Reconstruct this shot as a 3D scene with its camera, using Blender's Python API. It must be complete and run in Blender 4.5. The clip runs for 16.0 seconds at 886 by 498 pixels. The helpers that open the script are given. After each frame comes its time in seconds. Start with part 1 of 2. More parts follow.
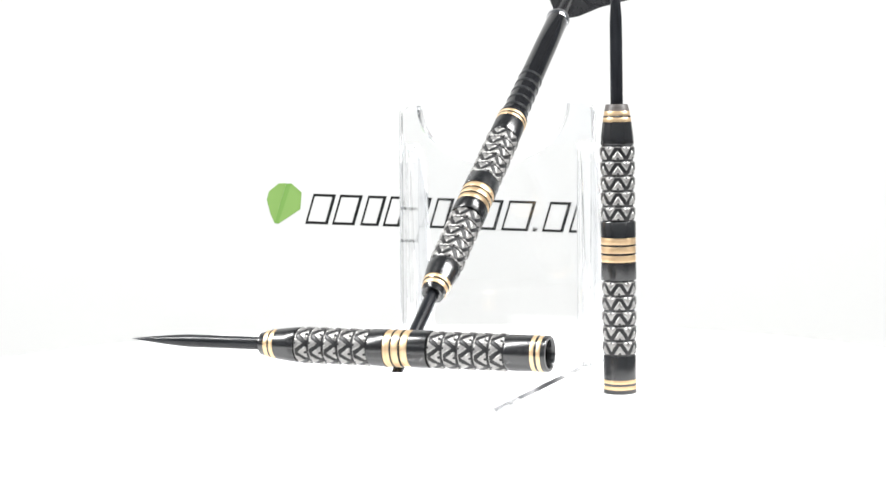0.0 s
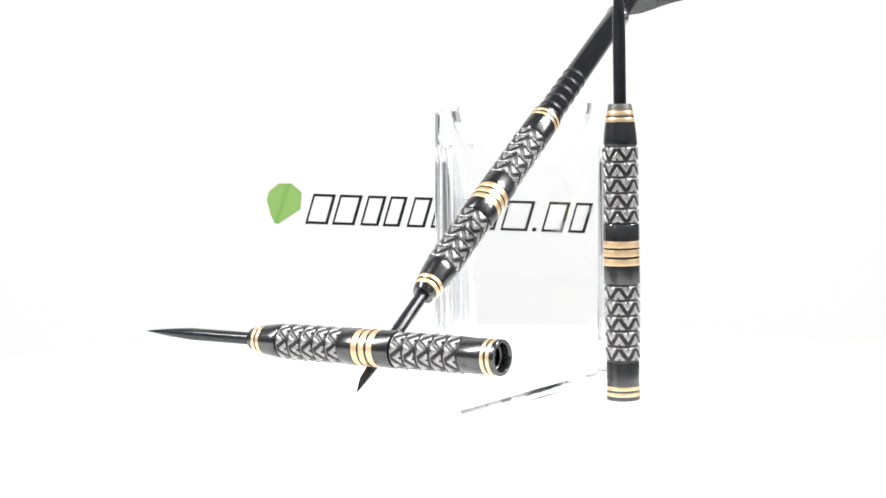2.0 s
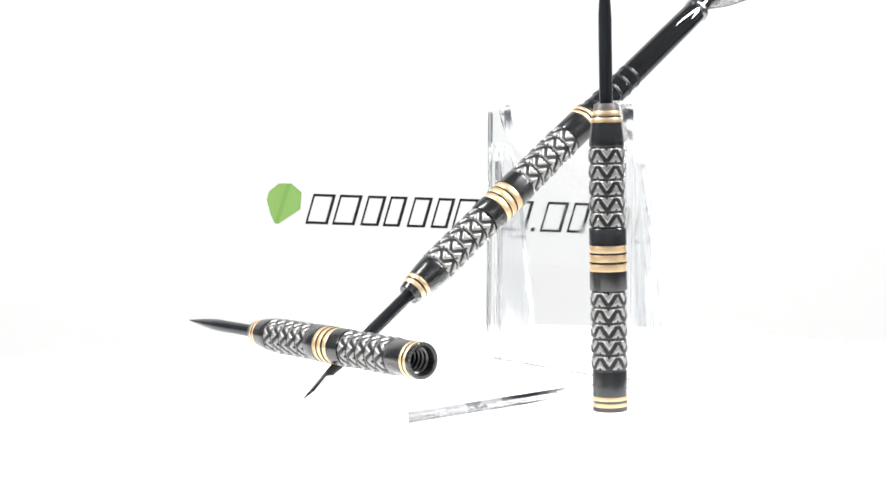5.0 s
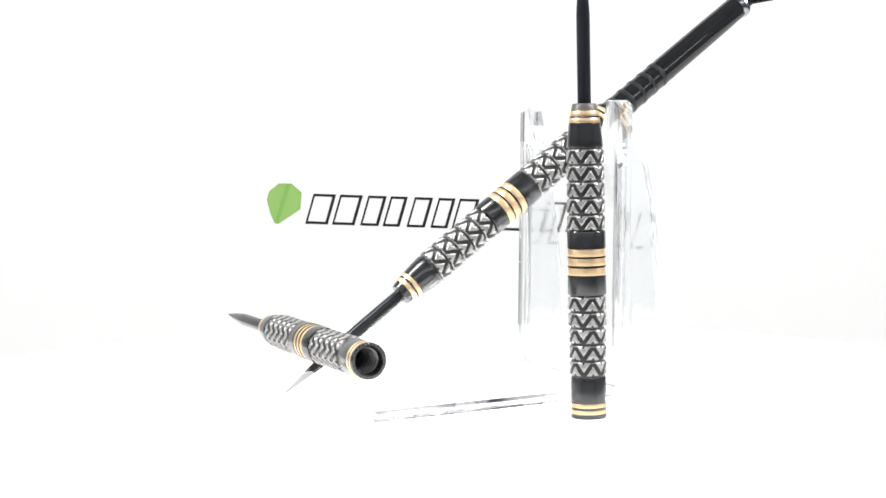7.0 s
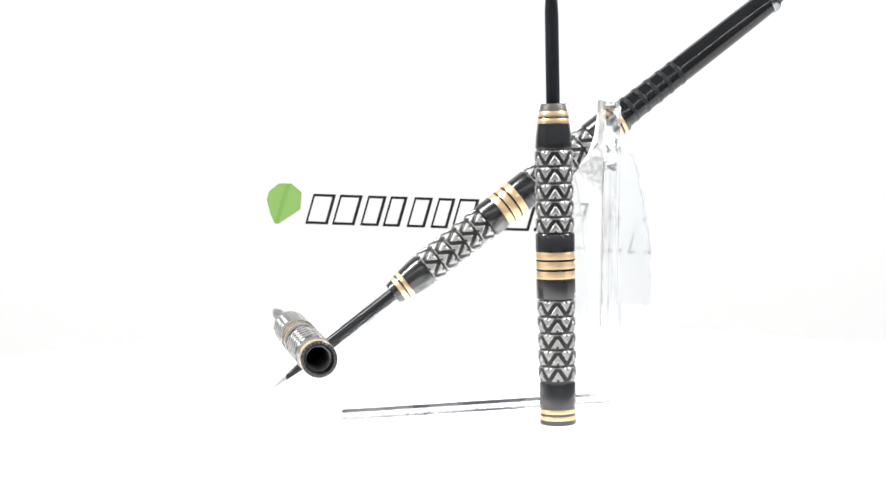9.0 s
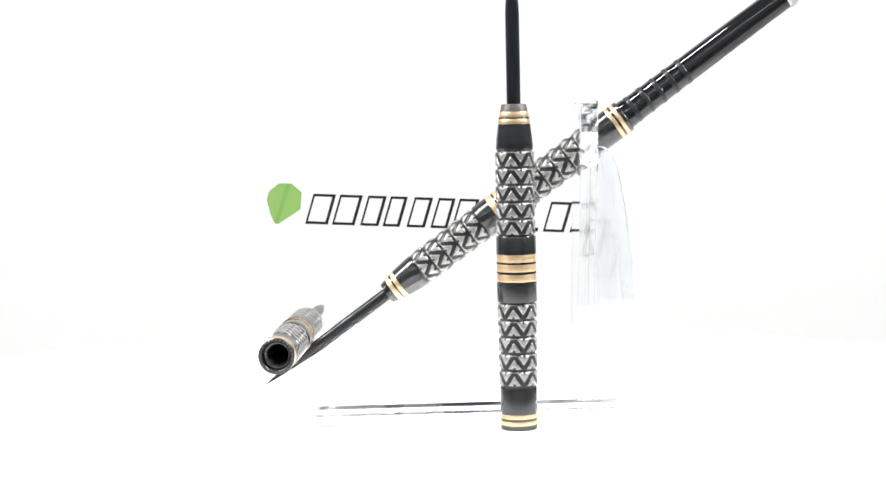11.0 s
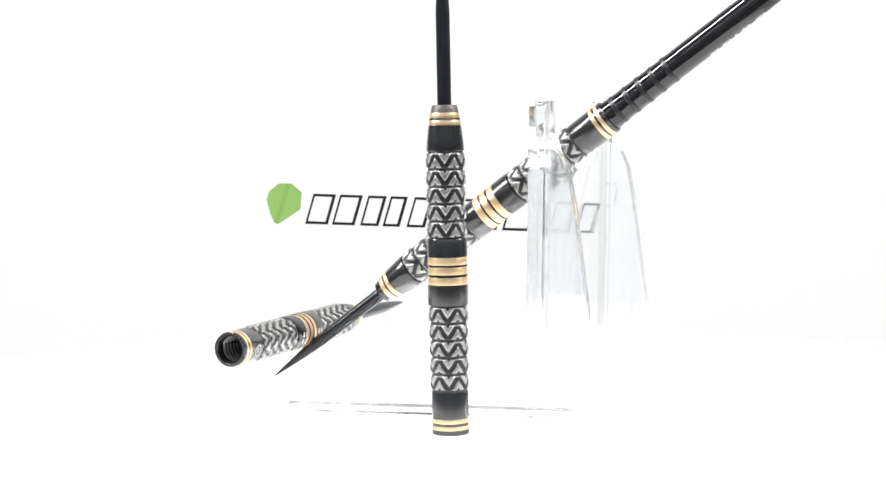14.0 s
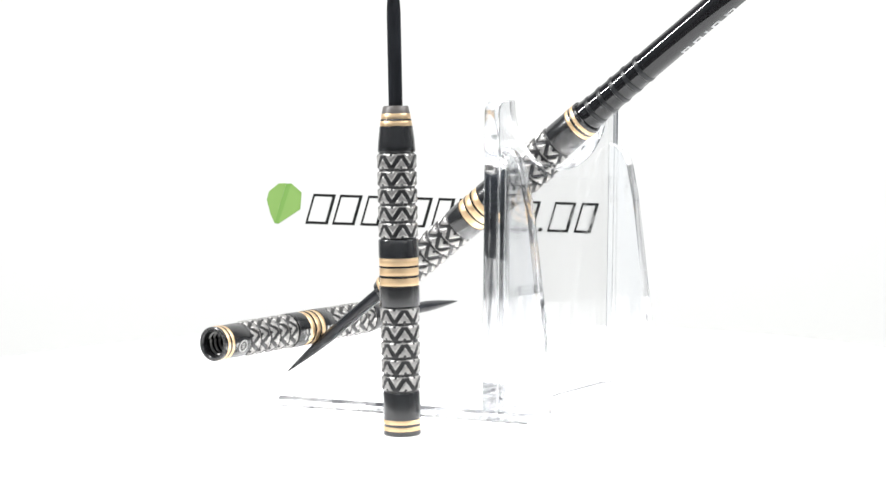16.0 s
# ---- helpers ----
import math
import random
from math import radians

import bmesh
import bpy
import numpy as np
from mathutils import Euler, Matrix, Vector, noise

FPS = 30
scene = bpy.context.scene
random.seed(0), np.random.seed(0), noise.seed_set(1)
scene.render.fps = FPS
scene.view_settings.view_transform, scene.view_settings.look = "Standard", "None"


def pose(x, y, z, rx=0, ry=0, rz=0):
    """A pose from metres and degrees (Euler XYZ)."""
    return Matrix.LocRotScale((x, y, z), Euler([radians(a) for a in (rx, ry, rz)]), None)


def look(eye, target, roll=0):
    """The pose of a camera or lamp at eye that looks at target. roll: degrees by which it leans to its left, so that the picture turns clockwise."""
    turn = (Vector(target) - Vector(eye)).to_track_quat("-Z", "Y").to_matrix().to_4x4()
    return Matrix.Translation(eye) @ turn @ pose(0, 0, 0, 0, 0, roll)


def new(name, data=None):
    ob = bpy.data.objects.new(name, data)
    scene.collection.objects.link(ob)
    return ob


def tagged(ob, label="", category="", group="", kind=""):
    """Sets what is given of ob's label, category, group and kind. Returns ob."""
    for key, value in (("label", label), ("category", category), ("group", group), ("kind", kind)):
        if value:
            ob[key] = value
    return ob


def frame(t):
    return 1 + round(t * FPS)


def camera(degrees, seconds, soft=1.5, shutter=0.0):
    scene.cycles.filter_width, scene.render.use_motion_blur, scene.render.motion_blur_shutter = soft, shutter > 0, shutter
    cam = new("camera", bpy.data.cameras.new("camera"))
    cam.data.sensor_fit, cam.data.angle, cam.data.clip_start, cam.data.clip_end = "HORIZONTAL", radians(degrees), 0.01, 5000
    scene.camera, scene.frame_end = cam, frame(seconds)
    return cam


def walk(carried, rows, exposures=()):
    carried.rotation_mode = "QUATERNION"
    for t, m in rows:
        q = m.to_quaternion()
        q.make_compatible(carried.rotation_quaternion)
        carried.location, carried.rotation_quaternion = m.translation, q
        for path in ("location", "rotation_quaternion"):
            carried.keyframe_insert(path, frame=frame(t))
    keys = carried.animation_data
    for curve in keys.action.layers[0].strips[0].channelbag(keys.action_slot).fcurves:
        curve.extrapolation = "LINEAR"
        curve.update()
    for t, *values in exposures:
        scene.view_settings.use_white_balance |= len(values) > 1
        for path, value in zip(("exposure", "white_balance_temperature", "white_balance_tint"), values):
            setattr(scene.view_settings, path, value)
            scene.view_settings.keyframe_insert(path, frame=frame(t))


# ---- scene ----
cam = camera(29.04, 16.0, 1.5)
EYE = (0.00342, -0.3073, 0.04993)
AIM = (0.00342, -0.3073 + 0.99724, 0.04993 - 0.07428)
walk(cam, [(0.0, look(EYE, AIM, -0.944)), (16.0, look(EYE, AIM, -0.944))], [(0.0, -0.2), (16.0, -0.2)])

SPIN = 6.279  # degrees a second, clockwise from above
MM = 0.001
# light runs far inside the clear plates
scene.cycles.max_bounces, scene.cycles.glossy_bounces, scene.cycles.transmission_bounces = 24, 16, 16

# ---------------------------------------------------------------- light
world = bpy.data.worlds.new("dim_room")
scene.world = world
world.use_nodes = True
bg = world.node_tree.nodes["Background"]
bg.inputs["Color"].default_value = (0.72, 0.85, 1.0, 1)
bg.inputs["Strength"].default_value = 0.13


def area_lamp(name, m, sx, sy, power, colour=(1, 1, 1)):
    data = bpy.data.lights.new(name, "AREA")
    data.shape, data.size, data.size_y = "RECTANGLE", sx, sy
    data.energy, data.color = power, colour
    ob = new(name, data)
    ob.matrix_world = m
    return ob


for x in (-0.35, 0.35):
    area_lamp("light_strip", look((x, -0.07, 0.40), (0, -0.0699, 0.03)), 0.022, 0.42, 5.5)
area_lamp("front_light_strip", look((0.0, -0.37, 0.24), (0, 0.0, 0.04)), 0.9, 0.010, 0.5)


# ---------------------------------------------------------------- materials
def material(name, colour, rough=0.5, metal=0.0, spec=0.5):
    m = bpy.data.materials.new(name)
    m.use_nodes = True
    b = m.node_tree.nodes["Principled BSDF"]
    b.inputs["Base Color"].default_value = (*colour, 1)
    b.inputs["Roughness"].default_value = rough
    b.inputs["Metallic"].default_value = metal
    b.inputs["Specular IOR Level"].default_value = spec
    return m


def link(m, a, b):
    m.node_tree.links.new(a, b)


def node(m, kind, **inputs):
    n = m.node_tree.nodes.new(kind)
    for k, v in inputs.items():
        n.inputs[k.replace("_", " ")].default_value = v
    return n


def grain(m, stretch, scale, dark, light, rough=(0.3, 0.5), bump=0.0, detail=4.0):
    """Noise in the thing's own space, stretched, that varies colour, gloss and relief."""
    b = m.node_tree.nodes["Principled BSDF"]
    co = node(m, "ShaderNodeTexCoord")
    mp = node(m, "ShaderNodeMapping")
    mp.inputs["Scale"].default_value = stretch
    link(m, co.outputs["Object"], mp.inputs["Vector"])
    fine = node(m, "ShaderNodeTexNoise", Scale=scale, Detail=detail, Roughness=0.6)
    link(m, mp.outputs["Vector"], fine.inputs["Vector"])
    coarse = node(m, "ShaderNodeTexNoise", Scale=scale * 0.13, Detail=3.0)
    link(m, co.outputs["Object"], coarse.inputs["Vector"])
    mix = node(m, "ShaderNodeMath")
    mix.operation = "MULTIPLY_ADD"
    link(m, coarse.outputs["Fac"], mix.inputs[0])
    mix.inputs[1].default_value = 0.5
    half = node(m, "ShaderNodeMath")
    half.operation = "MULTIPLY"
    half.inputs[1].default_value = 0.5
    link(m, fine.outputs["Fac"], half.inputs[0])
    link(m, half.outputs[0], mix.inputs[2])
    ramp = node(m, "ShaderNodeValToRGB")
    ramp.color_ramp.elements[0].position, ramp.color_ramp.elements[1].position = 0.35, 0.65
    ramp.color_ramp.elements[0].color = (*dark, 1)
    ramp.color_ramp.elements[1].color = (*light, 1)
    link(m, mix.outputs[0], ramp.inputs["Fac"])
    link(m, ramp.outputs["Color"], b.inputs["Base Color"])
    rr = node(m, "ShaderNodeMapRange")
    rr.inputs["To Min"].default_value, rr.inputs["To Max"].default_value = rough
    link(m, fine.outputs["Fac"], rr.inputs["Value"])
    link(m, rr.outputs["Result"], b.inputs["Roughness"])
    if bump:
        bp = node(m, "ShaderNodeBump", Strength=bump, Distance=0.0001)
        link(m, fine.outputs["Fac"], bp.inputs["Height"])
        link(m, bp.outputs["Normal"], b.inputs["Normal"])
    return ramp


BLACK = material("black_coated_metal", (0.02, 0.02, 0.021), 0.4, 0.0, 1.0)
grain(BLACK, (260, 260, 1500), 1.0, (0.007, 0.0074, 0.0082), (0.015, 0.0152, 0.0156), (0.19, 0.27))
WORN = material("worn_grey_coating", (0.09, 0.08, 0.075), 0.5)
grain(WORN, (80, 80, 1500), 1.0, (0.06, 0.054, 0.05), (0.14, 0.125, 0.115), (0.35, 0.55), 0.2)
GOLD = material("gold_coated_metal", (0.85, 0.6, 0.3), 0.25, 1.0)
grain(GOLD, (100, 100, 3000), 1.0, (0.70, 0.49, 0.27), (0.90, 0.69, 0.45), (0.40, 0.52), 0.1)
STEEL = material("black_steel", (0.03, 0.031, 0.033), 0.3, 0.0, 0.35)
grain(STEEL, (900, 900, 90), 1.0, (0.006, 0.0065, 0.0075), (0.022, 0.024, 0.028), (0.14, 0.32), 0.45)
PLASTIC = material("black_gloss_plastic", (0.012, 0.012, 0.013), 0.08, 0.0, 0.65)
grain(PLASTIC, (200, 200, 200), 1.0, (0.009, 0.009, 0.010), (0.015, 0.015, 0.016), (0.015, 0.04))
RUBBER = material("matt_black_plastic", (0.02, 0.02, 0.021), 0.45)
grain(RUBBER, (400, 400, 400), 1.0, (0.010, 0.011, 0.012), (0.020, 0.022, 0.024), (0.25, 0.4), 0.1)
SILVER = material("silver_metal", (0.42, 0.42, 0.43), 0.22, 1.0)
BORE = material("bare_thread_metal", (0.3, 0.3, 0.29), 0.3, 0.55)
grain(BORE, (500, 500, 800), 1.0, (0.10, 0.10, 0.096), (0.26, 0.255, 0.245), (0.25, 0.4))
# near-black colour holds the shade deep inside the barrel bore
VOID = material("bore_shade_black", (0.006, 0.006, 0.006), 0.9, 0.0, 0.0)
PRINT = material("pale_grey_print", (0.4, 0.4, 0.39), 0.5)
FADED = material("faded_grey_print", (0.55, 0.55, 0.55), 0.5)
FILM = material("black_flight_film", (0.012, 0.012, 0.013), 0.25, 0.0, 0.5)
grain(FILM, (300, 300, 300), 1.0, (0.005, 0.005, 0.006), (0.011, 0.011, 0.012), (0.2, 0.35))

# bare tungsten with black paint left in the cut grooves
GRIP = material("bare_tungsten_black_grooves", (0.4, 0.39, 0.37), 0.4, 0.85)
ramp = grain(GRIP, (700, 700, 1500), 1.0, (0.24, 0.236, 0.227), (0.50, 0.49, 0.472), (0.30, 0.44), 0.25)
b = GRIP.node_tree.nodes["Principled BSDF"]
cut = node(GRIP, "ShaderNodeAttribute")
cut.attribute_name = "cut"
speck = node(GRIP, "ShaderNodeTexNoise", Scale=1700.0, Detail=4.0)
co = node(GRIP, "ShaderNodeTexCoord")
link(GRIP, co.outputs["Object"], speck.inputs["Vector"])
wear = node(GRIP, "ShaderNodeMath")
wear.operation = "MULTIPLY_ADD"
link(GRIP, speck.outputs["Fac"], wear.inputs[0])
wear.inputs[1].default_value = 0.78
link(GRIP, cut.outputs["Fac"], wear.inputs[2])
edge = node(GRIP, "ShaderNodeMapRange")
edge.inputs["From Min"].default_value, edge.inputs["From Max"].default_value = 0.62, 0.86
link(GRIP, wear.outputs[0], edge.inputs["Value"])
blend = node(GRIP, "ShaderNodeMix")
blend.data_type = "RGBA"
link(GRIP, edge.outputs["Result"], blend.inputs["Factor"])
link(GRIP, ramp.outputs["Color"], blend.inputs["A"])
blend.inputs["B"].default_value = (0.012, 0.012, 0.013, 1)
link(GRIP, blend.outputs["Result"], b.inputs["Base Color"])
inv = node(GRIP, "ShaderNodeMapRange")
inv.inputs["To Min"].default_value, inv.inputs["To Max"].default_value = 0.75, 0.0
link(GRIP, edge.outputs["Result"], inv.inputs["Value"])
link(GRIP, inv.outputs["Result"], b.inputs["Metallic"])

# clear cast acrylic, refracting, faintly cool
ACRYLIC = material("clear_acrylic", (0.994, 0.997, 1.0), 0.0)
b = ACRYLIC.node_tree.nodes["Principled BSDF"]
b.inputs["Transmission Weight"].default_value = 1.0
b.inputs["IOR"].default_value = 1.49
scuff = node(ACRYLIC, "ShaderNodeTexNoise", Scale=260.0, Detail=5.0)
co = node(ACRYLIC, "ShaderNodeTexCoord")
link(ACRYLIC, co.outputs["Object"], scuff.inputs["Vector"])
haze = node(ACRYLIC, "ShaderNodeMapRange")
haze.inputs["From Min"].default_value, haze.inputs["From Max"].default_value = 0.5, 0.75
haze.inputs["To Min"].default_value, haze.inputs["To Max"].default_value = 0.0, 0.06
link(ACRYLIC, scuff.outputs["Fac"], haze.inputs["Value"])
link(ACRYLIC, haze.outputs["Result"], b.inputs["Roughness"])
# cut and flame-polished edges: part of the light goes straight on
EDGE = bpy.data.materials.new("polished_acrylic_edge")
EDGE.use_nodes = True
b = EDGE.node_tree.nodes["Principled BSDF"]
b.inputs["Base Color"].default_value = (0.95, 0.97, 1.0, 1)
b.inputs["Roughness"].default_value = 0.05
b.inputs["Transmission Weight"].default_value = 1.0
b.inputs["IOR"].default_value = 1.49
see = node(EDGE, "ShaderNodeBsdfTransparent")
# stretched noise puts in the upright streaks of refracted light
mottle = node(EDGE, "ShaderNodeTexNoise", Scale=1.0, Detail=4.0)
co = node(EDGE, "ShaderNodeTexCoord")
mp = node(EDGE, "ShaderNodeMapping")
mp.inputs["Scale"].default_value = (700, 700, 30)
link(EDGE, co.outputs["Object"], mp.inputs["Vector"])
link(EDGE, mp.outputs["Vector"], mottle.inputs["Vector"])
worn = node(EDGE, "ShaderNodeMapRange")
worn.inputs["From Min"].default_value, worn.inputs["From Max"].default_value = 0.4, 0.6
worn.inputs["To Min"].default_value, worn.inputs["To Max"].default_value = 0.45, 1.0
link(EDGE, mottle.outputs["Fac"], worn.inputs["Value"])
pick = node(EDGE, "ShaderNodeMixShader")
link(EDGE, worn.outputs["Result"], pick.inputs[0])
link(EDGE, see.outputs[0], pick.inputs[1])
link(EDGE, b.outputs[0], pick.inputs[2])
link(EDGE, pick.outputs[0], EDGE.node_tree.nodes["Material Output"].inputs["Surface"])
# arris along the foot of the stand: dark refraction painted in, broken by scuffs
ARRIS = material("scuffed_dark_refraction_arris", (0.012, 0.014, 0.019), 0.3)
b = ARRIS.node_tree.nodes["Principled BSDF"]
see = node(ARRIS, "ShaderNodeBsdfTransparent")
mottle = node(ARRIS, "ShaderNodeTexNoise", Scale=140.0, Detail=6.0)
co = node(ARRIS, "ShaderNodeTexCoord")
link(ARRIS, co.outputs["Object"], mottle.inputs["Vector"])
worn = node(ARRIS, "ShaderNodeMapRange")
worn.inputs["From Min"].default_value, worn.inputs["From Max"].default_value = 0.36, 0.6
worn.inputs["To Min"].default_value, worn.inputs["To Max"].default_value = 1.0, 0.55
link(ARRIS, mottle.outputs["Fac"], worn.inputs["Value"])
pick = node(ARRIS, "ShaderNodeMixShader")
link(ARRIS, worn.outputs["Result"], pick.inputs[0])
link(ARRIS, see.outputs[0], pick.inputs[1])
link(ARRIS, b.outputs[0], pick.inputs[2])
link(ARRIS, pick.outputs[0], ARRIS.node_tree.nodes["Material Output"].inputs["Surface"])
# white total reflection in the clear lip is painted as haze, fainter on the tab
def glare_haze(name, amount):
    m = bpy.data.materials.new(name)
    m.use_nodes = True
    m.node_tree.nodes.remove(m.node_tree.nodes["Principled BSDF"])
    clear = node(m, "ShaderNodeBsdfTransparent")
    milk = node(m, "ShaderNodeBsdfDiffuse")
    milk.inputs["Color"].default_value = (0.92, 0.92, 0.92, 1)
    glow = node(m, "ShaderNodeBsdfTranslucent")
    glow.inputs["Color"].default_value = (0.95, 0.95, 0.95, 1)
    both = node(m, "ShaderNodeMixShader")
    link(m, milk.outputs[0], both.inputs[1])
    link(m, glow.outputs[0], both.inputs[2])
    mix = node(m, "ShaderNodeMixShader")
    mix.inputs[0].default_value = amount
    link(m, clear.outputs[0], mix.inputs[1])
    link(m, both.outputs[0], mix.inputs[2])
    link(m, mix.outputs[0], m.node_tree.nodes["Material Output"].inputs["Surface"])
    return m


GLARE_LIP = glare_haze("glare_white_bent_lip", 0.9)
VEIL_TAB = glare_haze("pale_glare_veil_tab", 0.33)

CREAM = material("off_white_table", (0.575, 0.575, 0.566), 0.7, 0.0, 0.2)
grain(CREAM, (6, 6, 6), 1.0, (0.571, 0.572, 0.563), (0.577, 0.578, 0.569), (0.6, 0.8))
ROOM = material("grey_room_wall", (0.16, 0.165, 0.18), 0.8, 0.0, 0.2)
grain(ROOM, (5, 5, 5), 1.0, (0.6, 0.64, 0.7), (0.68, 0.72, 0.78), (0.7, 0.9))
TABLE = material("dark_grey_table", (0.06, 0.06, 0.062), 0.6, 0.0, 0.2)
grain(TABLE, (30, 30, 30), 1.0, (0.05, 0.05, 0.052), (0.07, 0.07, 0.072), (0.5, 0.7))
TOP = material("white_turntable_top", (0.9, 0.9, 0.9), 0.6, 0.0, 0.3)
grain(TOP, (10, 10, 10), 1.0, (0.88, 0.88, 0.88), (0.91, 0.91, 0.91), (0.5, 0.7))
GREEN = material("light_green_print", (0.20, 0.34, 0.095), 0.6, 0.0, 0.2)
DGREEN = material("mid_green_print", (0.16, 0.31, 0.075), 0.6, 0.0, 0.2)
INK = material("black_print", (0.012, 0.012, 0.012), 0.6, 0.0, 0.2)


# ---------------------------------------------------------------- mesh helpers
def part(name, bm, mat, parent=None, label="", smooth=None):
    bmesh.ops.recalc_face_normals(bm, faces=bm.faces)
    me = bpy.data.meshes.new(name)
    bm.to_mesh(me)
    bm.free()
    me.materials.append(mat)
    if smooth:
        for p in me.polygons:
            p.use_smooth = True
        me.set_sharp_from_angle(angle=radians(smooth))
    ob = new(name, me)
    if parent:
        ob.parent = parent
    if label:
        ob["label"] = label
    return ob


def lathe(profile, segs=64, closed=False):
    """A turned body about z from (radius, height) pairs in millimetres."""
    bm = bmesh.new()
    rings = []
    for r, z in profile:
        if r < 1e-6:
            rings.append([bm.verts.new((0, 0, z * MM))])
        else:
            rings.append([bm.verts.new((r * MM * math.cos(2 * math.pi * i / segs), r * MM * math.sin(2 * math.pi * i / segs), z * MM)) for i in range(segs)])
    pairs = list(zip(rings, rings[1:])) + ([(rings[-1], rings[0])] if closed else [])
    for a, c in pairs:
        for i in range(segs):
            j = (i + 1) % segs
            if len(a) == 1 and len(c) == 1:
                continue
            if len(a) == 1:
                bm.faces.new((a[0], c[i], c[j]))
            elif len(c) == 1:
                bm.faces.new((a[i], c[0], a[j]))
            else:
                bm.faces.new((a[i], c[i], c[j], a[j]))
    return bm


def prism(outline, depth):
    """An outline in (x, y) metres extruded along z from 0 to depth."""
    bm = bmesh.new()
    low = [bm.verts.new((x, y, 0)) for x, y in outline]
    top = [bm.verts.new((x, y, depth)) for x, y in outline]
    bm.faces.new(low[::-1])
    bm.faces.new(top)
    n = len(outline)
    for i in range(n):
        bm.faces.new((low[i], low[(i + 1) % n], top[(i + 1) % n], top[i]))
    return bm


def bevelled(bm, width, segments=2, angle=30):
    edges = [e for e in bm.edges if len(e.link_faces) == 2 and e.calc_face_angle(0) > radians(angle)]
    bmesh.ops.bevel(bm, geom=edges, offset=width, segments=segments, affect="EDGES", profile=0.5)
    return bm


def box(x0, y0, z0, x1, y1, z1):
    bm = prism([(x0, y0), (x1, y0), (x1, y1), (x0, y1)], z1 - z0)
    bmesh.ops.translate(bm, verts=bm.verts, vec=(0, 0, z0))
    return bm


def patch(r, z0, z1, a0, a1, lift=0.03, steps=4):
    """A thin curved mark on a cylinder of radius r (mm) between two angles in degrees."""
    bm = bmesh.new()
    inner, outer = [], []
    for i in range(steps + 1):
        a = radians(a0 + (a1 - a0) * i / steps)
        for z in (z0, z1):
            inner.append(bm.verts.new(((r - 0.02) * MM * math.cos(a), (r - 0.02) * MM * math.sin(a), z * MM)))
            outer.append(bm.verts.new(((r + lift) * MM * math.cos(a), (r + lift) * MM * math.sin(a), z * MM)))
    for i in range(steps):
        k = 2 * i
        bm.faces.new((outer[k], outer[k + 2], outer[k + 3], outer[k + 1]))
        bm.faces.new((inner[k], inner[k + 1], inner[k + 3], inner[k + 2]))
        bm.faces.new((outer[k], inner[k], inner[k + 2], outer[k + 2]))
        bm.faces.new((outer[k + 1], outer[k + 3], inner[k + 3], inner[k + 1]))
    bm.faces.new((outer[0], outer[1], inner[1], inner[0]))
    bm.faces.new((outer[-2], inner[-2], inner[-1], outer[-1]))
    return bm


# ---------------------------------------------------------------- the darts
def grip(name, z0, z1, rows, parent, flip=False, count=6, radius=3.17):
    """A knurled sleeve: rings of raised triangles with cut diagonals and grooves between."""
    segs, per = 150, 18
    verts, faces, cuts = [], [], []
    pitch = (z1 - z0) / rows
    nz = rows * per
    for k in range(nz + 1):
        z = z0 + (z1 - z0) * k / nz
        row = min(int((z - z0) / pitch - 1e-6), rows - 1)
        v = (z - z0) / pitch - row
        if flip:
            v = 1 - v
        for i in range(segs):
            u = (i / segs * count + 0.5 * (row % 1)) % 1.0
            tri = 1 - abs(2 * u - 1)
            side = abs((v - 0.08) / 0.84 - tri) * 0.84 * pitch * 0.57
            diag = max(0.0, 1 - max(0.0, side - 0.29) / 0.2) if 0.1 < v < 0.86 else 0.0
            ends = min(v, 1 - v) * pitch
            ring = max(0.0, 1 - max(0.0, ends - 0.17) / 0.22)
            nick = math.hypot((u - 0.5) * 3.3, (v - 0.14) * pitch)
            nick = max(0.0, 1 - max(0.0, nick - 0.18) / 0.15)
            nock = math.hypot((min(u, 1 - u)) * 3.3, (v - 0.86) * pitch)
            nick = max(nick, max(0.0, 1 - max(0.0, nock - 0.16) / 0.15))
            deep = max(diag * 0.24, ring * 0.36, nick * 0.12)
            r = (radius - deep) * MM
            a = 2 * math.pi * i / segs
            verts.append((r * math.cos(a), r * math.sin(a), z * MM))
            cuts.append(max(diag, ring * 0.88, nick) ** 1.2 * 0.62)
    for k in range(nz):
        for i in range(segs):
            j = (i + 1) % segs
            faces.append((k * segs + i, k * segs + j, (k + 1) * segs + j, (k + 1) * segs + i))
    me = bpy.data.meshes.new(name)
    me.from_pydata(verts, [], faces)
    at = me.attributes.new("cut", "FLOAT", "POINT")
    at.data.foreach_set("value", cuts)
    for p in me.polygons:
        p.use_smooth = True
    me.materials.append(GRIP)
    ob = new(name, me)
    ob.parent = parent
    ob["label"] = "knurled grip of raised bare metal triangles"
    return ob


def gold_ring(z, width, r, parent, slope=0.0):
    h = width / 2
    bm = lathe([(r - 0.5, z - h), (r + slope * h - 0.05, z - h), (r + slope * h * 0.7, z - h * 0.7), (r, z), (r - slope * h * 0.7, z + h * 0.7), (r - slope * h - 0.05, z + h), (r - 0.5, z + h)], 64, True)
    return part("ring", bm, GOLD, parent, "polished gold ring", 40)


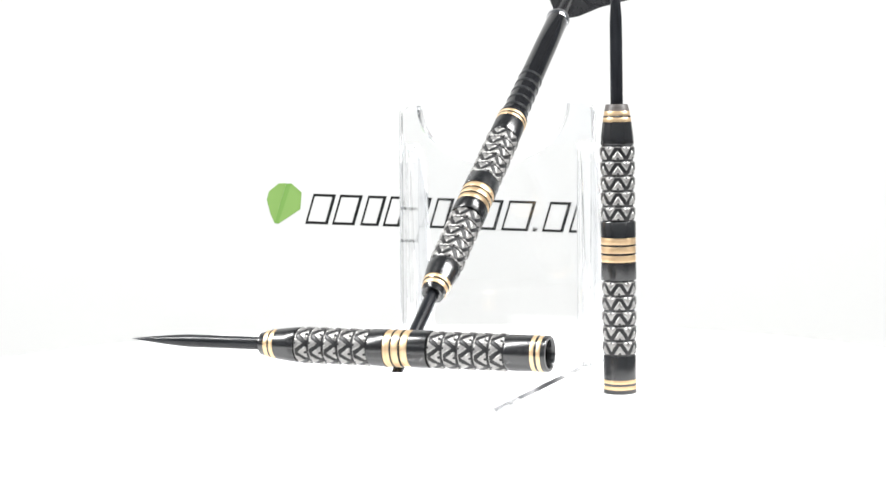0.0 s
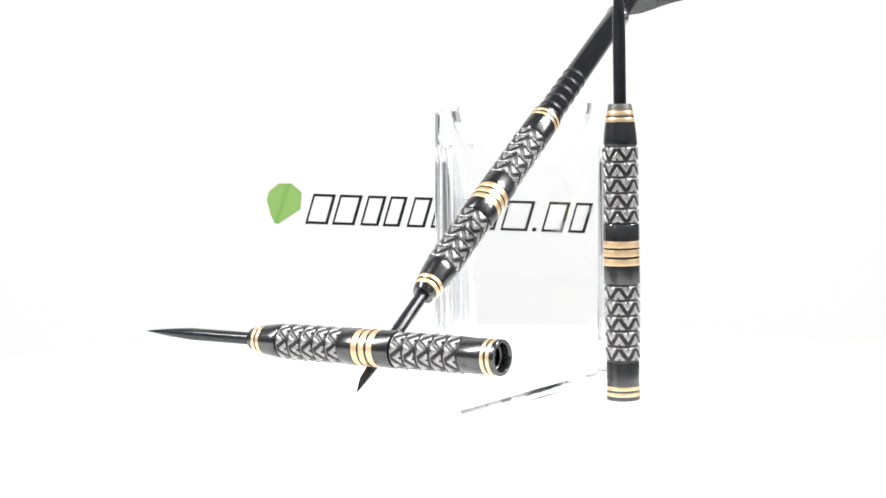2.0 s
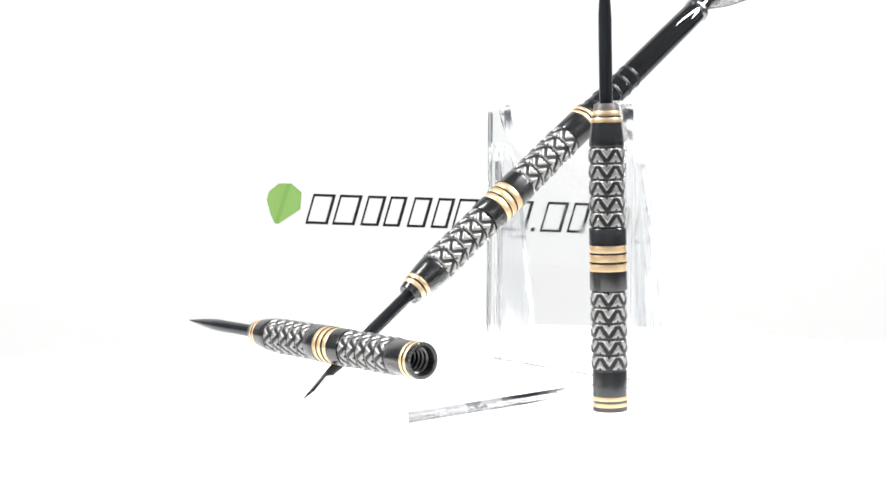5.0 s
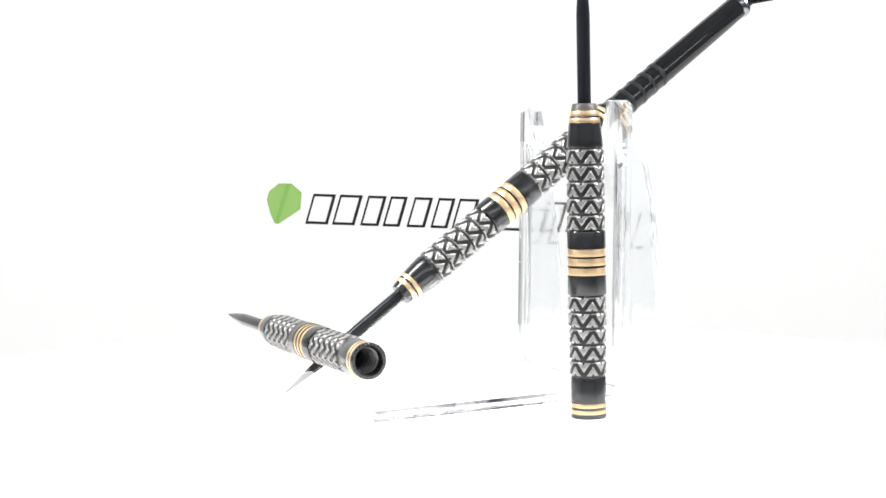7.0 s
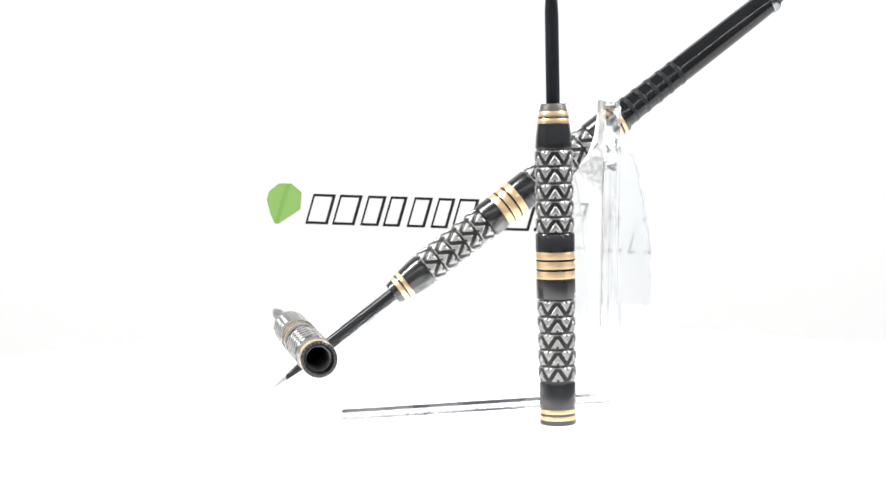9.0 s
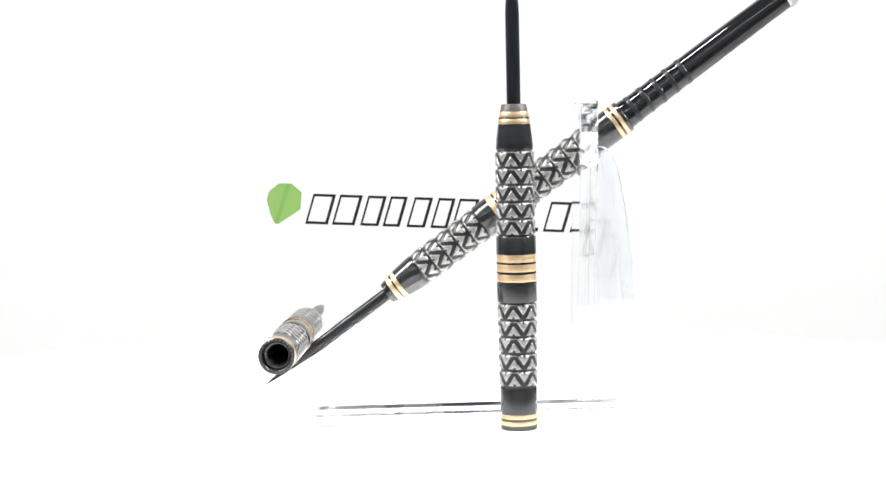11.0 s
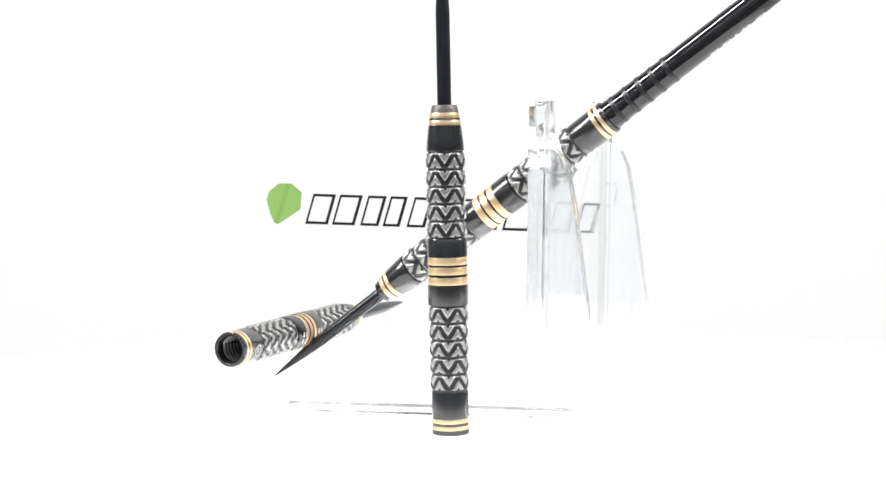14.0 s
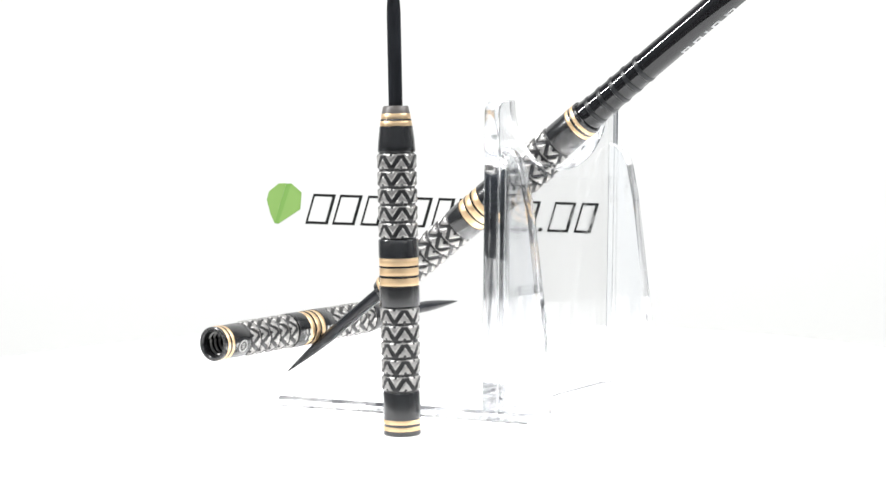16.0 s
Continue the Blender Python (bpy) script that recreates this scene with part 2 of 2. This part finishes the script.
def dart_body(root, hollow, worn, tip):
    """A steel dart along +z: barrel end at 0, point end at tip (mm)."""
    if hollow:
        bore_wall = part("threaded_bore", lathe([(1.6, 13.0), (2.16, 12.4), (2.16, 1.2)], 48), VOID, root, "bore wall between the thread turns, shade painted black", 25)
        for i in range(9):
            z = 1.75 + i * 1.15
            turn = lathe([(2.2, z - 0.2), (1.88, z - 0.12), (1.84, z), (1.88, z + 0.12), (2.2, z + 0.2)], 48)
            for v in turn.verts:
                v.co.z += 0.5 * MM * math.atan2(v.co.y, v.co.x) / math.pi * 0.5
            part("thread_turn", turn, BORE, bore_wall, "bare metal thread turn", 60)
        part("bore_end", lathe([(0, 12.7), (1.9, 12.7)], 40), VOID, root, "bottom of the bore, shade painted black")
        bore = [(2.08, 1.2), (2.2, 0.5), (2.3, 0.12), (2.42, 0.0)]
    else:
        bore = [(0, 0.0), (2.4, 0.0)]
    core = bore + [(2.85, 0.0), (2.98, 0.13), (2.98, 2.7), (3.0, 6.7), (2.9, 6.95), (2.8, 7.0), (2.8, 20.7), (3.15, 20.75), (3.2, 20.95), (3.2, 23.9), (2.9, 23.95),
                   (2.9, 25.35), (3.2, 25.4), (3.2, 25.6), (2.9, 25.65), (2.9, 26.9), (3.2, 26.95), (3.2, 27.15), (2.9, 27.2), (2.9, 28.45), (3.2, 28.5), (3.2, 31.2), (3.1, 31.4),
                   (2.8, 31.45), (2.8, 45.2), (2.95, 45.25), (3.02, 45.5), (2.9, 47.0), (2.62, 49.3), (2.4, 49.45), (2.35, 50.1), (2.5, 50.2), (2.44, 50.45), (2.3, 50.5), (2.25, 51.25), (2.22, 51.3), (1.98, 52.4), (1.85, 52.5), (1.0, 52.5)]
    barrel = part("barrel", lathe(core, 72), BLACK, root, "black coated metal barrel", 35)
    if hollow:
        for i in range(26):
            bm = box(-0.07 * MM, 2.62 * MM, -0.04 * MM, 0.07 * MM, 2.87 * MM, 0.05 * MM)
            bmesh.ops.rotate(bm, verts=bm.verts, cent=(0, 0, 0), matrix=Matrix.Rotation(2 * math.pi * i / 26, 3, "Z"))
            part("rim_tooth", bm, WORN, barrel)
    for z in (1.1, 2.2):
        gold_ring(z, 0.72, 3.02, barrel)
    for z in (24.65, 26.27, 27.82):
        gold_ring(z, 1.22, 3.14, barrel)
    gold_ring(49.76, 0.78, 2.55, barrel, 0.1)
    gold_ring(50.86, 0.9, 2.36, barrel, 0.1)
    if worn:
        part("nose_cap", lathe([(2.2, 51.28), (2.26, 51.3), (2.02, 52.42), (1.88, 52.54), (1.1, 52.54)], 64), WORN, root, "worn grey nose end", 40)
    grip("grip", 7.05, 20.65, 5, root)
    grip("grip", 31.45, 45.15, 5, root)
    point = [(0.9, 50.5), (1.13, 52.45), (1.13, 66.0)]
    for i in range(1, 12):
        q = i / 12
        point.append((1.13 * (1 - q ** 1.45) + 0.03, 66.0 + (tip - 66.0) * q))
    point.append((0, tip))
    part("point", lathe(point, 40), STEEL, root, "sharp black steel point", 40)


def dart(label, hollow=True, worn=False, tip=79.0):
    root = new("steel_dart")
    root.empty_display_size = 0.01
    dart_body(root, hollow, worn, tip)
    tagged(root, label, "dart", "darts on the turntable", "thing")
    return root


def axes(origin, way, side):
    """A pose with z along way and x near side."""
    z = Vector(way).normalized()
    x = Vector(side)
    x = (x - z * x.dot(z)).normalized()
    y = z.cross(x)
    m = Matrix((x, y, z)).transposed().to_4x4()
    m.translation = Vector(origin) * MM
    return m


# ---------------------------------------------------------------- setting
turntable = new("turntable")
tagged(turntable, "round white turntable disc carrying darts and stand", "turntable", "", "thing")
part("disc", lathe([(0, -6.0), (112.0, -6.0), (113, -5.0), (113, -0.8), (112.2, 0), (0, 0)], 200), TOP, turntable, "", 40)
part("drum", lathe([(0, -35.9), (88, -35.9), (90, -34.0), (90, -8.0), (88, -6.1), (0, -6.1)], 120), TOP, turntable, "", 40)

# one white sheet: flat under the turntable, folded up into the backdrop
sheet = [(-0.13, -0.036), (0.294, -0.036), (0.298, -0.0345), (0.30, -0.030), (0.30, 0.59), (0.304, 0.59), (0.304, -0.040), (-0.13, -0.040)]
bm = prism(sheet, 0.78)
bmesh.ops.transform(bm, matrix=Matrix(((0, 0, 1, -0.39), (1, 0, 0, 0), (0, 1, 0, 0), (0, 0, 0, 1))), verts=bm.verts)
tagged(part("backdrop", bm, CREAM, None, "", 40), "seamless off-white photo backdrop sheet", "backdrop", "", "structure")
tagged(part("table", box(-1.2, -1.0, -0.065, 1.2, 1.0, -0.0405), TABLE), "dark grey table under the backdrop sheet", "table", "", "structure")
for nm, span in (("wall_west", (-1.24, -1.0, -0.065, -1.2, 1.0, 1.2)), ("wall_east", (1.2, -1.0, -0.065, 1.24, 1.0, 1.2)), ("wall_south", (-1.2, -1.04, -0.065, 1.2, -1.0, 1.2)), ("wall_north", (-1.2, 1.0, -0.065, 1.2, 1.04, 1.2))):
    tagged(part(nm, box(*span), ROOM), "plain pale grey wall of the room", "wall", "", "structure")

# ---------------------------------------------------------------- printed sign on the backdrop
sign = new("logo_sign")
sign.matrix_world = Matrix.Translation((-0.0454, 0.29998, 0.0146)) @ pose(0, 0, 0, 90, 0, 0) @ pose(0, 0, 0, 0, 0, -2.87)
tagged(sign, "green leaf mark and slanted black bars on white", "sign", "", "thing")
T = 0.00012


def flat(name, pts, mat, label=""):
    return part(name, prism([(x * MM, y * MM) for x, y in pts], T), mat, sign, label)


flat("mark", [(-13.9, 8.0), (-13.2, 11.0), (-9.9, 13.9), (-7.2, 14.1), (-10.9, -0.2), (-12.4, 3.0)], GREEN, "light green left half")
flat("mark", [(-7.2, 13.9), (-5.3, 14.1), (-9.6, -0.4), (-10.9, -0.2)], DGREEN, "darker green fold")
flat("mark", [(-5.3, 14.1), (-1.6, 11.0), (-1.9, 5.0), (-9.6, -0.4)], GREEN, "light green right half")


def bar_frame(x, w, h=10.7, t=0.86, lean=0.25):
    """A hollow slanted bar the size of one letter."""
    a = [(x, 0), (x + w, 0), (x + w + lean * h, h), (x + lean * h, h)]
    c = [(x + t, t), (x + w - t, t), (x + w - t + lean * (h - 2 * t), h - t), (x + t + lean * (h - 2 * t), h - t)]
    bm = bmesh.new()
    sets = [[bm.verts.new((p * MM, q * MM, z)) for p, q in pts] for z in (0, T) for pts in (a, c)]
    lo, li, to, ti = sets
    for i in range(4):
        j = (i + 1) % 4
        bm.faces.new((to[i], to[j], ti[j], ti[i]))
        bm.faces.new((lo[j], lo[i], li[i], li[j]))
        bm.faces.new((lo[i], lo[j], to[j], to[i]))
        bm.faces.new((li[j], li[i], ti[i], ti[j]))
    part("letter_bar", bm, INK, sign)


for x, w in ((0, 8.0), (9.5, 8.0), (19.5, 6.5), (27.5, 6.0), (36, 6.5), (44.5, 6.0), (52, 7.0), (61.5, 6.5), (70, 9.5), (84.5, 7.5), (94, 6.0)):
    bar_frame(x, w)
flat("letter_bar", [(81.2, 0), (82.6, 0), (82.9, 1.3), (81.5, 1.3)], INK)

# ---------------------------------------------------------------- acrylic stand
# its own space: x across the front, y from the lip to the back, z up
stand = new("dart_stand")
tagged(stand, "clear acrylic dart stand with notched upright and two gussets", "display stand", "", "thing")


def stand_part(name, bm, label, painted_edges=False):
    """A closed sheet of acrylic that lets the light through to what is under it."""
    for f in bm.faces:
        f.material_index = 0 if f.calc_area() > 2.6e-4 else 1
        # near foot bevels carry the refracted dark lines as colour
        if painted_edges and f.normal.x > 0.3 and abs(f.normal.z) > 0.3 and f.calc_area() > 4e-6:
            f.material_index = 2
        # end faces take the painted glare white so they vanish against the disc
        elif painted_edges and abs(f.normal.y) > 0.2:
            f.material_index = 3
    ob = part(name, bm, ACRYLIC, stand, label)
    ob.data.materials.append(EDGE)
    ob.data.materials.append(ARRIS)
    ob.data.materials.append(GLARE_LIP)
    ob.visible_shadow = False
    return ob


W = 38.0


def side_sheet(pts, x0, x1):
    """A (y, z) outline in mm extruded across x."""
    bm = prism([(p * MM, q * MM) for p, q in pts], (x1 - x0) * MM)
    m = Matrix(((0, 0, 1, x0 * MM), (1, 0, 0, 0), (0, 1, 0, 0), (0, 0, 0, 1)))
    bmesh.ops.transform(bm, matrix=m, verts=bm.verts)
    return bm


LIFT = Matrix.Rotation(0.020, 4, "X")  # the base rises a little to the back
plan = [(1.0, 0.0), (W - 1.0, 0.0), (W - 0.3, 0.3), (W, 1.0)]
plan += [(W - 5 + 5 * math.cos(radians(q)), 52.5 + 5 * math.sin(radians(q))) for q in range(0, 91, 15)]
plan += [(5 - 5 * math.cos(radians(q)), 52.5 + 5 * math.sin(radians(q))) for q in range(90, -1, -15)]
plan += [(0, 1.0), (0.3, 0.3)]
bm = prism([(p * MM, q * MM) for p, q in plan], 1.9 * MM)
bmesh.ops.translate(bm, verts=bm.verts, vec=(0, 0, 0.06 * MM))
bevelled(bm, 0.00055, 1, 60)
bmesh.ops.transform(bm, matrix=LIFT, verts=bm.verts)
bm.normal_update()
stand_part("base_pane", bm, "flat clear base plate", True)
# bent-up front lip, parted by a slot in which the leaning point rests, edge flared to veil it
bend_in = [(-11.4, 0.4), (-12.0, 1.6), (-12.6, 4.0), (-13.4, 9.7)]
bend_out = [(-12.8, 0.3), (-13.6, 1.2), (-14.3, 3.7), (-15.1, 9.4)]


# side pane added only to pale the leaning point behind it with painted glare
veil_tab = [(-14.0, 0.3), (-14.0, 7.0), (-12.0, 8.9), (-8.0, 8.9), (-8.0, 4.0), (-6.5, 0.3)]
for outline, x0, x1, flare, mat in ((bend_in + bend_out[::-1], 0, 24.3, 3.6, GLARE_LIP), (veil_tab, 33.2, 35.0, 0.0, VEIL_TAB)):
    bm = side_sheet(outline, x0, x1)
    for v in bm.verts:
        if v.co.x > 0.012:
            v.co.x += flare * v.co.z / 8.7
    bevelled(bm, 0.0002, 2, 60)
    part("lip_pane", bm, mat, stand, "clear pane at bent-up front lip, glare painted white", 30).visible_shadow = False

# upright plate with a wide round notch
UW, NX, NA, NB, PT, PC = 40.0, 19.5, 15.6, 11.5, 53.2, 2.0
out = [(0, 3.0), (UW, 3.0)]
out += [(UW - PC + PC * math.cos(radians(q)), PT - PC + PC * math.sin(radians(q))) for q in range(0, 91, 15)]
for k in range(33):
    a = math.pi * k / 32
    out.append((NX + NA * math.cos(a), PT - NB * math.sin(a)))
out += [(PC - PC * math.cos(radians(q)), PT - PC + PC * math.sin(radians(q))) for q in range(90, -1, -15)]
bm = prism([(p * MM, q * MM) for p, q in out], 2.8 * MM)
LEAN = Matrix.Translation((0, 45.0 * MM, 0)) @ Matrix.Rotation(-0.028, 4, "X")  # the upright leans back
bmesh.ops.transform(bm, matrix=LEAN @ Matrix(((1, 0, 0, 0), (0, 0, 1, 0), (0, 1, 0, 0), (0, 0, 0, 1))), verts=bm.verts)
gus = [(1.4, 3.0), (11.6, 3.0), (10.4, 16.0), (7.6, 36.0), (6.3, 42.0), (5.2, 44.3), (4.0, 45.4), (2.7, 45.6), (1.4, 45.6)]
upright = new("upright_pane", bpy.data.meshes.new("upright_pane"))
bm.to_mesh(upright.data)
bm.free()
cutters = []
for x in (0.6, UW - 3.3):
    bm = side_sheet(gus, x, x + 2.7)
    bmesh.ops.transform(bm, matrix=LEAN, verts=bm.verts)
    wing = new("gusset", bpy.data.meshes.new("gusset"))
    bm.to_mesh(wing.data)
    bm.free()
    weld = upright.modifiers.new("weld", "BOOLEAN")
    weld.operation, weld.object, weld.solver = "UNION", wing, "EXACT"
    cutters.append(wing)
bpy.context.view_layer.update()
bm = bmesh.new()
bm.from_mesh(upright.evaluated_get(bpy.context.evaluated_depsgraph_get()).to_mesh())
for ob in (upright, *cutters):
    bpy.data.objects.remove(ob)
bmesh.ops.dissolve_limit(bm, angle_limit=0.01, verts=bm.verts, edges=bm.edges)
bevelled(bm, 0.00018, 2, 40)
stand_part("upright_pane", bm, "notched upright plate with two tapered gussets")

SE = Vector((math.cos(radians(66.5)), math.sin(radians(66.5)), 0))
SN = Vector((SE.y, -SE.x, 0))
STAND = Matrix((SN, SE, Vector((0, 0, 1)))).transposed().to_4x4()
STAND.translation = (Vector((11.4, -25.4, 0)) - SN * W) * MM

# ---------------------------------------------------------------- darts in place
standing = dart("black and gold steel dart standing upright, point up", True, True)
STANDING = axes((35.4, 2.9, 0.0), (-0.0033, -0.0033, 1), (0.4226, -0.9063, 0))

lying = dart("black and gold steel dart lying level across another")
LYING = axes((20.4, -33.5, 12.26), (-0.9232, 0.3844, -0.0016), (0.385, 0.923, -0.25))

leaning = dart("black and gold steel dart leaning in an acrylic stand", False, False, 80.2)
LEANING = axes((17.65, 31.50, 50.44), (-0.3102, -0.7462, -0.5890), (0.918, -0.395, 0))

# marks on the lying dart
marked = next(c for c in lying.children if c.name.startswith("barrel"))
for z in (23.2, 29.6):
    for a in (-19, 3):
        part("mark", patch(3.2, z - 0.75, z - 0.25, a, a + 16), PRINT, marked)
        part("mark", patch(3.2, z + 0.25, z + 0.75, a, a + 16), PRINT, marked)
bm = lathe([(0.85, 0), (1.12, 0), (1.12, 0.08), (0.85, 0.08)], 28, True)
bmesh.ops.transform(bm, matrix=Matrix(((0, 0, 1, 2.94 * MM), (1, 0, 0, 0), (0, 1, 0, 4.8 * MM), (0, 0, 0, 1))), verts=bm.verts)
part("mark", bm, PRINT, marked)
for a in (-7, 0, 7):
    part("mark", patch(3.0, 4.4, 5.2, a - 1.6, a + 1.6), PRINT, marked)

# stem and flight of the leaning dart
stem = [(2.3, 0.3), (2.6, 0.0), (2.6, -0.8)]
for i in range(5):
    z = -1.9 - i * 2.72
    r = 2.52 - 0.03 * i
    stem += [(r - 0.05, z + 0.4), (r - 0.07, z - 2.1)]
stem += [(2.36, -14.6), (2.32, -25.0), (2.25, -34.0), (1.6, -37.2), (1.6, -45.0), (1.2, -46.0), (0, -46.0)]
shaft = part("stem", lathe(stem, 56), PLASTIC, leaning, "glossy black plastic stem with ribs", 35)
for i in range(5):
    z = -1.9 - i * 2.72
    r = 2.52 - 0.03 * i
    rib = lathe([(r - 0.3, z + 0.42), (r - 0.06, z + 0.42), (r + 0.05, z + 0.34), (r + 0.07, z - 0.05), (r + 0.03, z - 0.36), (r - 0.06, z - 0.44), (r - 0.3, z - 0.44)], 56, True)
    part("rib", rib, RUBBER, shaft, "matt black raised rib", 40)
part("collar", lathe([(1.7, -34.2), (2.35, -34.3), (2.5, -34.8), (2.5, -35.4), (2.3, -35.9), (1.6, -36.0)], 48, True), SILVER, leaning, "silver locking collar", 50)
fin = [(1.0, -36.3), (4.0, -40.5), (7.5, -47.5), (16.5, -62.0), (20.0, -72.0), (14.0, -86.0), (1.0, -88.0)]
for k in range(4):
    bm = prism([(p * MM, q * MM) for p, q in fin], 0.3 * MM)
    bmesh.ops.translate(bm, verts=bm.verts, vec=(0, 0, -0.15 * MM))
    bmesh.ops.transform(bm, matrix=Matrix.Rotation(radians(45 + 90 * k), 4, "Z") @ Matrix.Rotation(radians(90), 4, "X"), verts=bm.verts)
    part("fin", bm, FILM, leaning, "black flight fin")
# pale print on the stem, worn to bars
for z, n in ((-20.6, 1.7), (-23.1, 1.7), (-25.0, 0.0), (-27.0, 1.7), (-30.0, 2.0)):
    r = 2.365 + 0.0047 * (z + 14.6)
    for side in (-1, 1) if n else (0,):
        c = z + side * 0.36 * n
        part("print_bar", patch(r, c - 0.2, c + 0.2, -110, -72, 0.012, 8), FADED, shaft)
    if n:
        part("print_bar", patch(r, z - 0.36 * n, z + 0.36 * n, -79, -72, 0.016), FADED, shaft)


# ---------------------------------------------------------------- turning
def motions():
    for thing, m in ((turntable, Matrix()), (stand, STAND), (standing, STANDING), (lying, LYING), (leaning, LEANING)):
        rows = []
        for k in range(33):
            t = k * 0.5
            rows.append((t, Matrix.Rotation(radians(-SPIN * t), 4, "Z") @ m))
        walk(thing, rows)


motions()
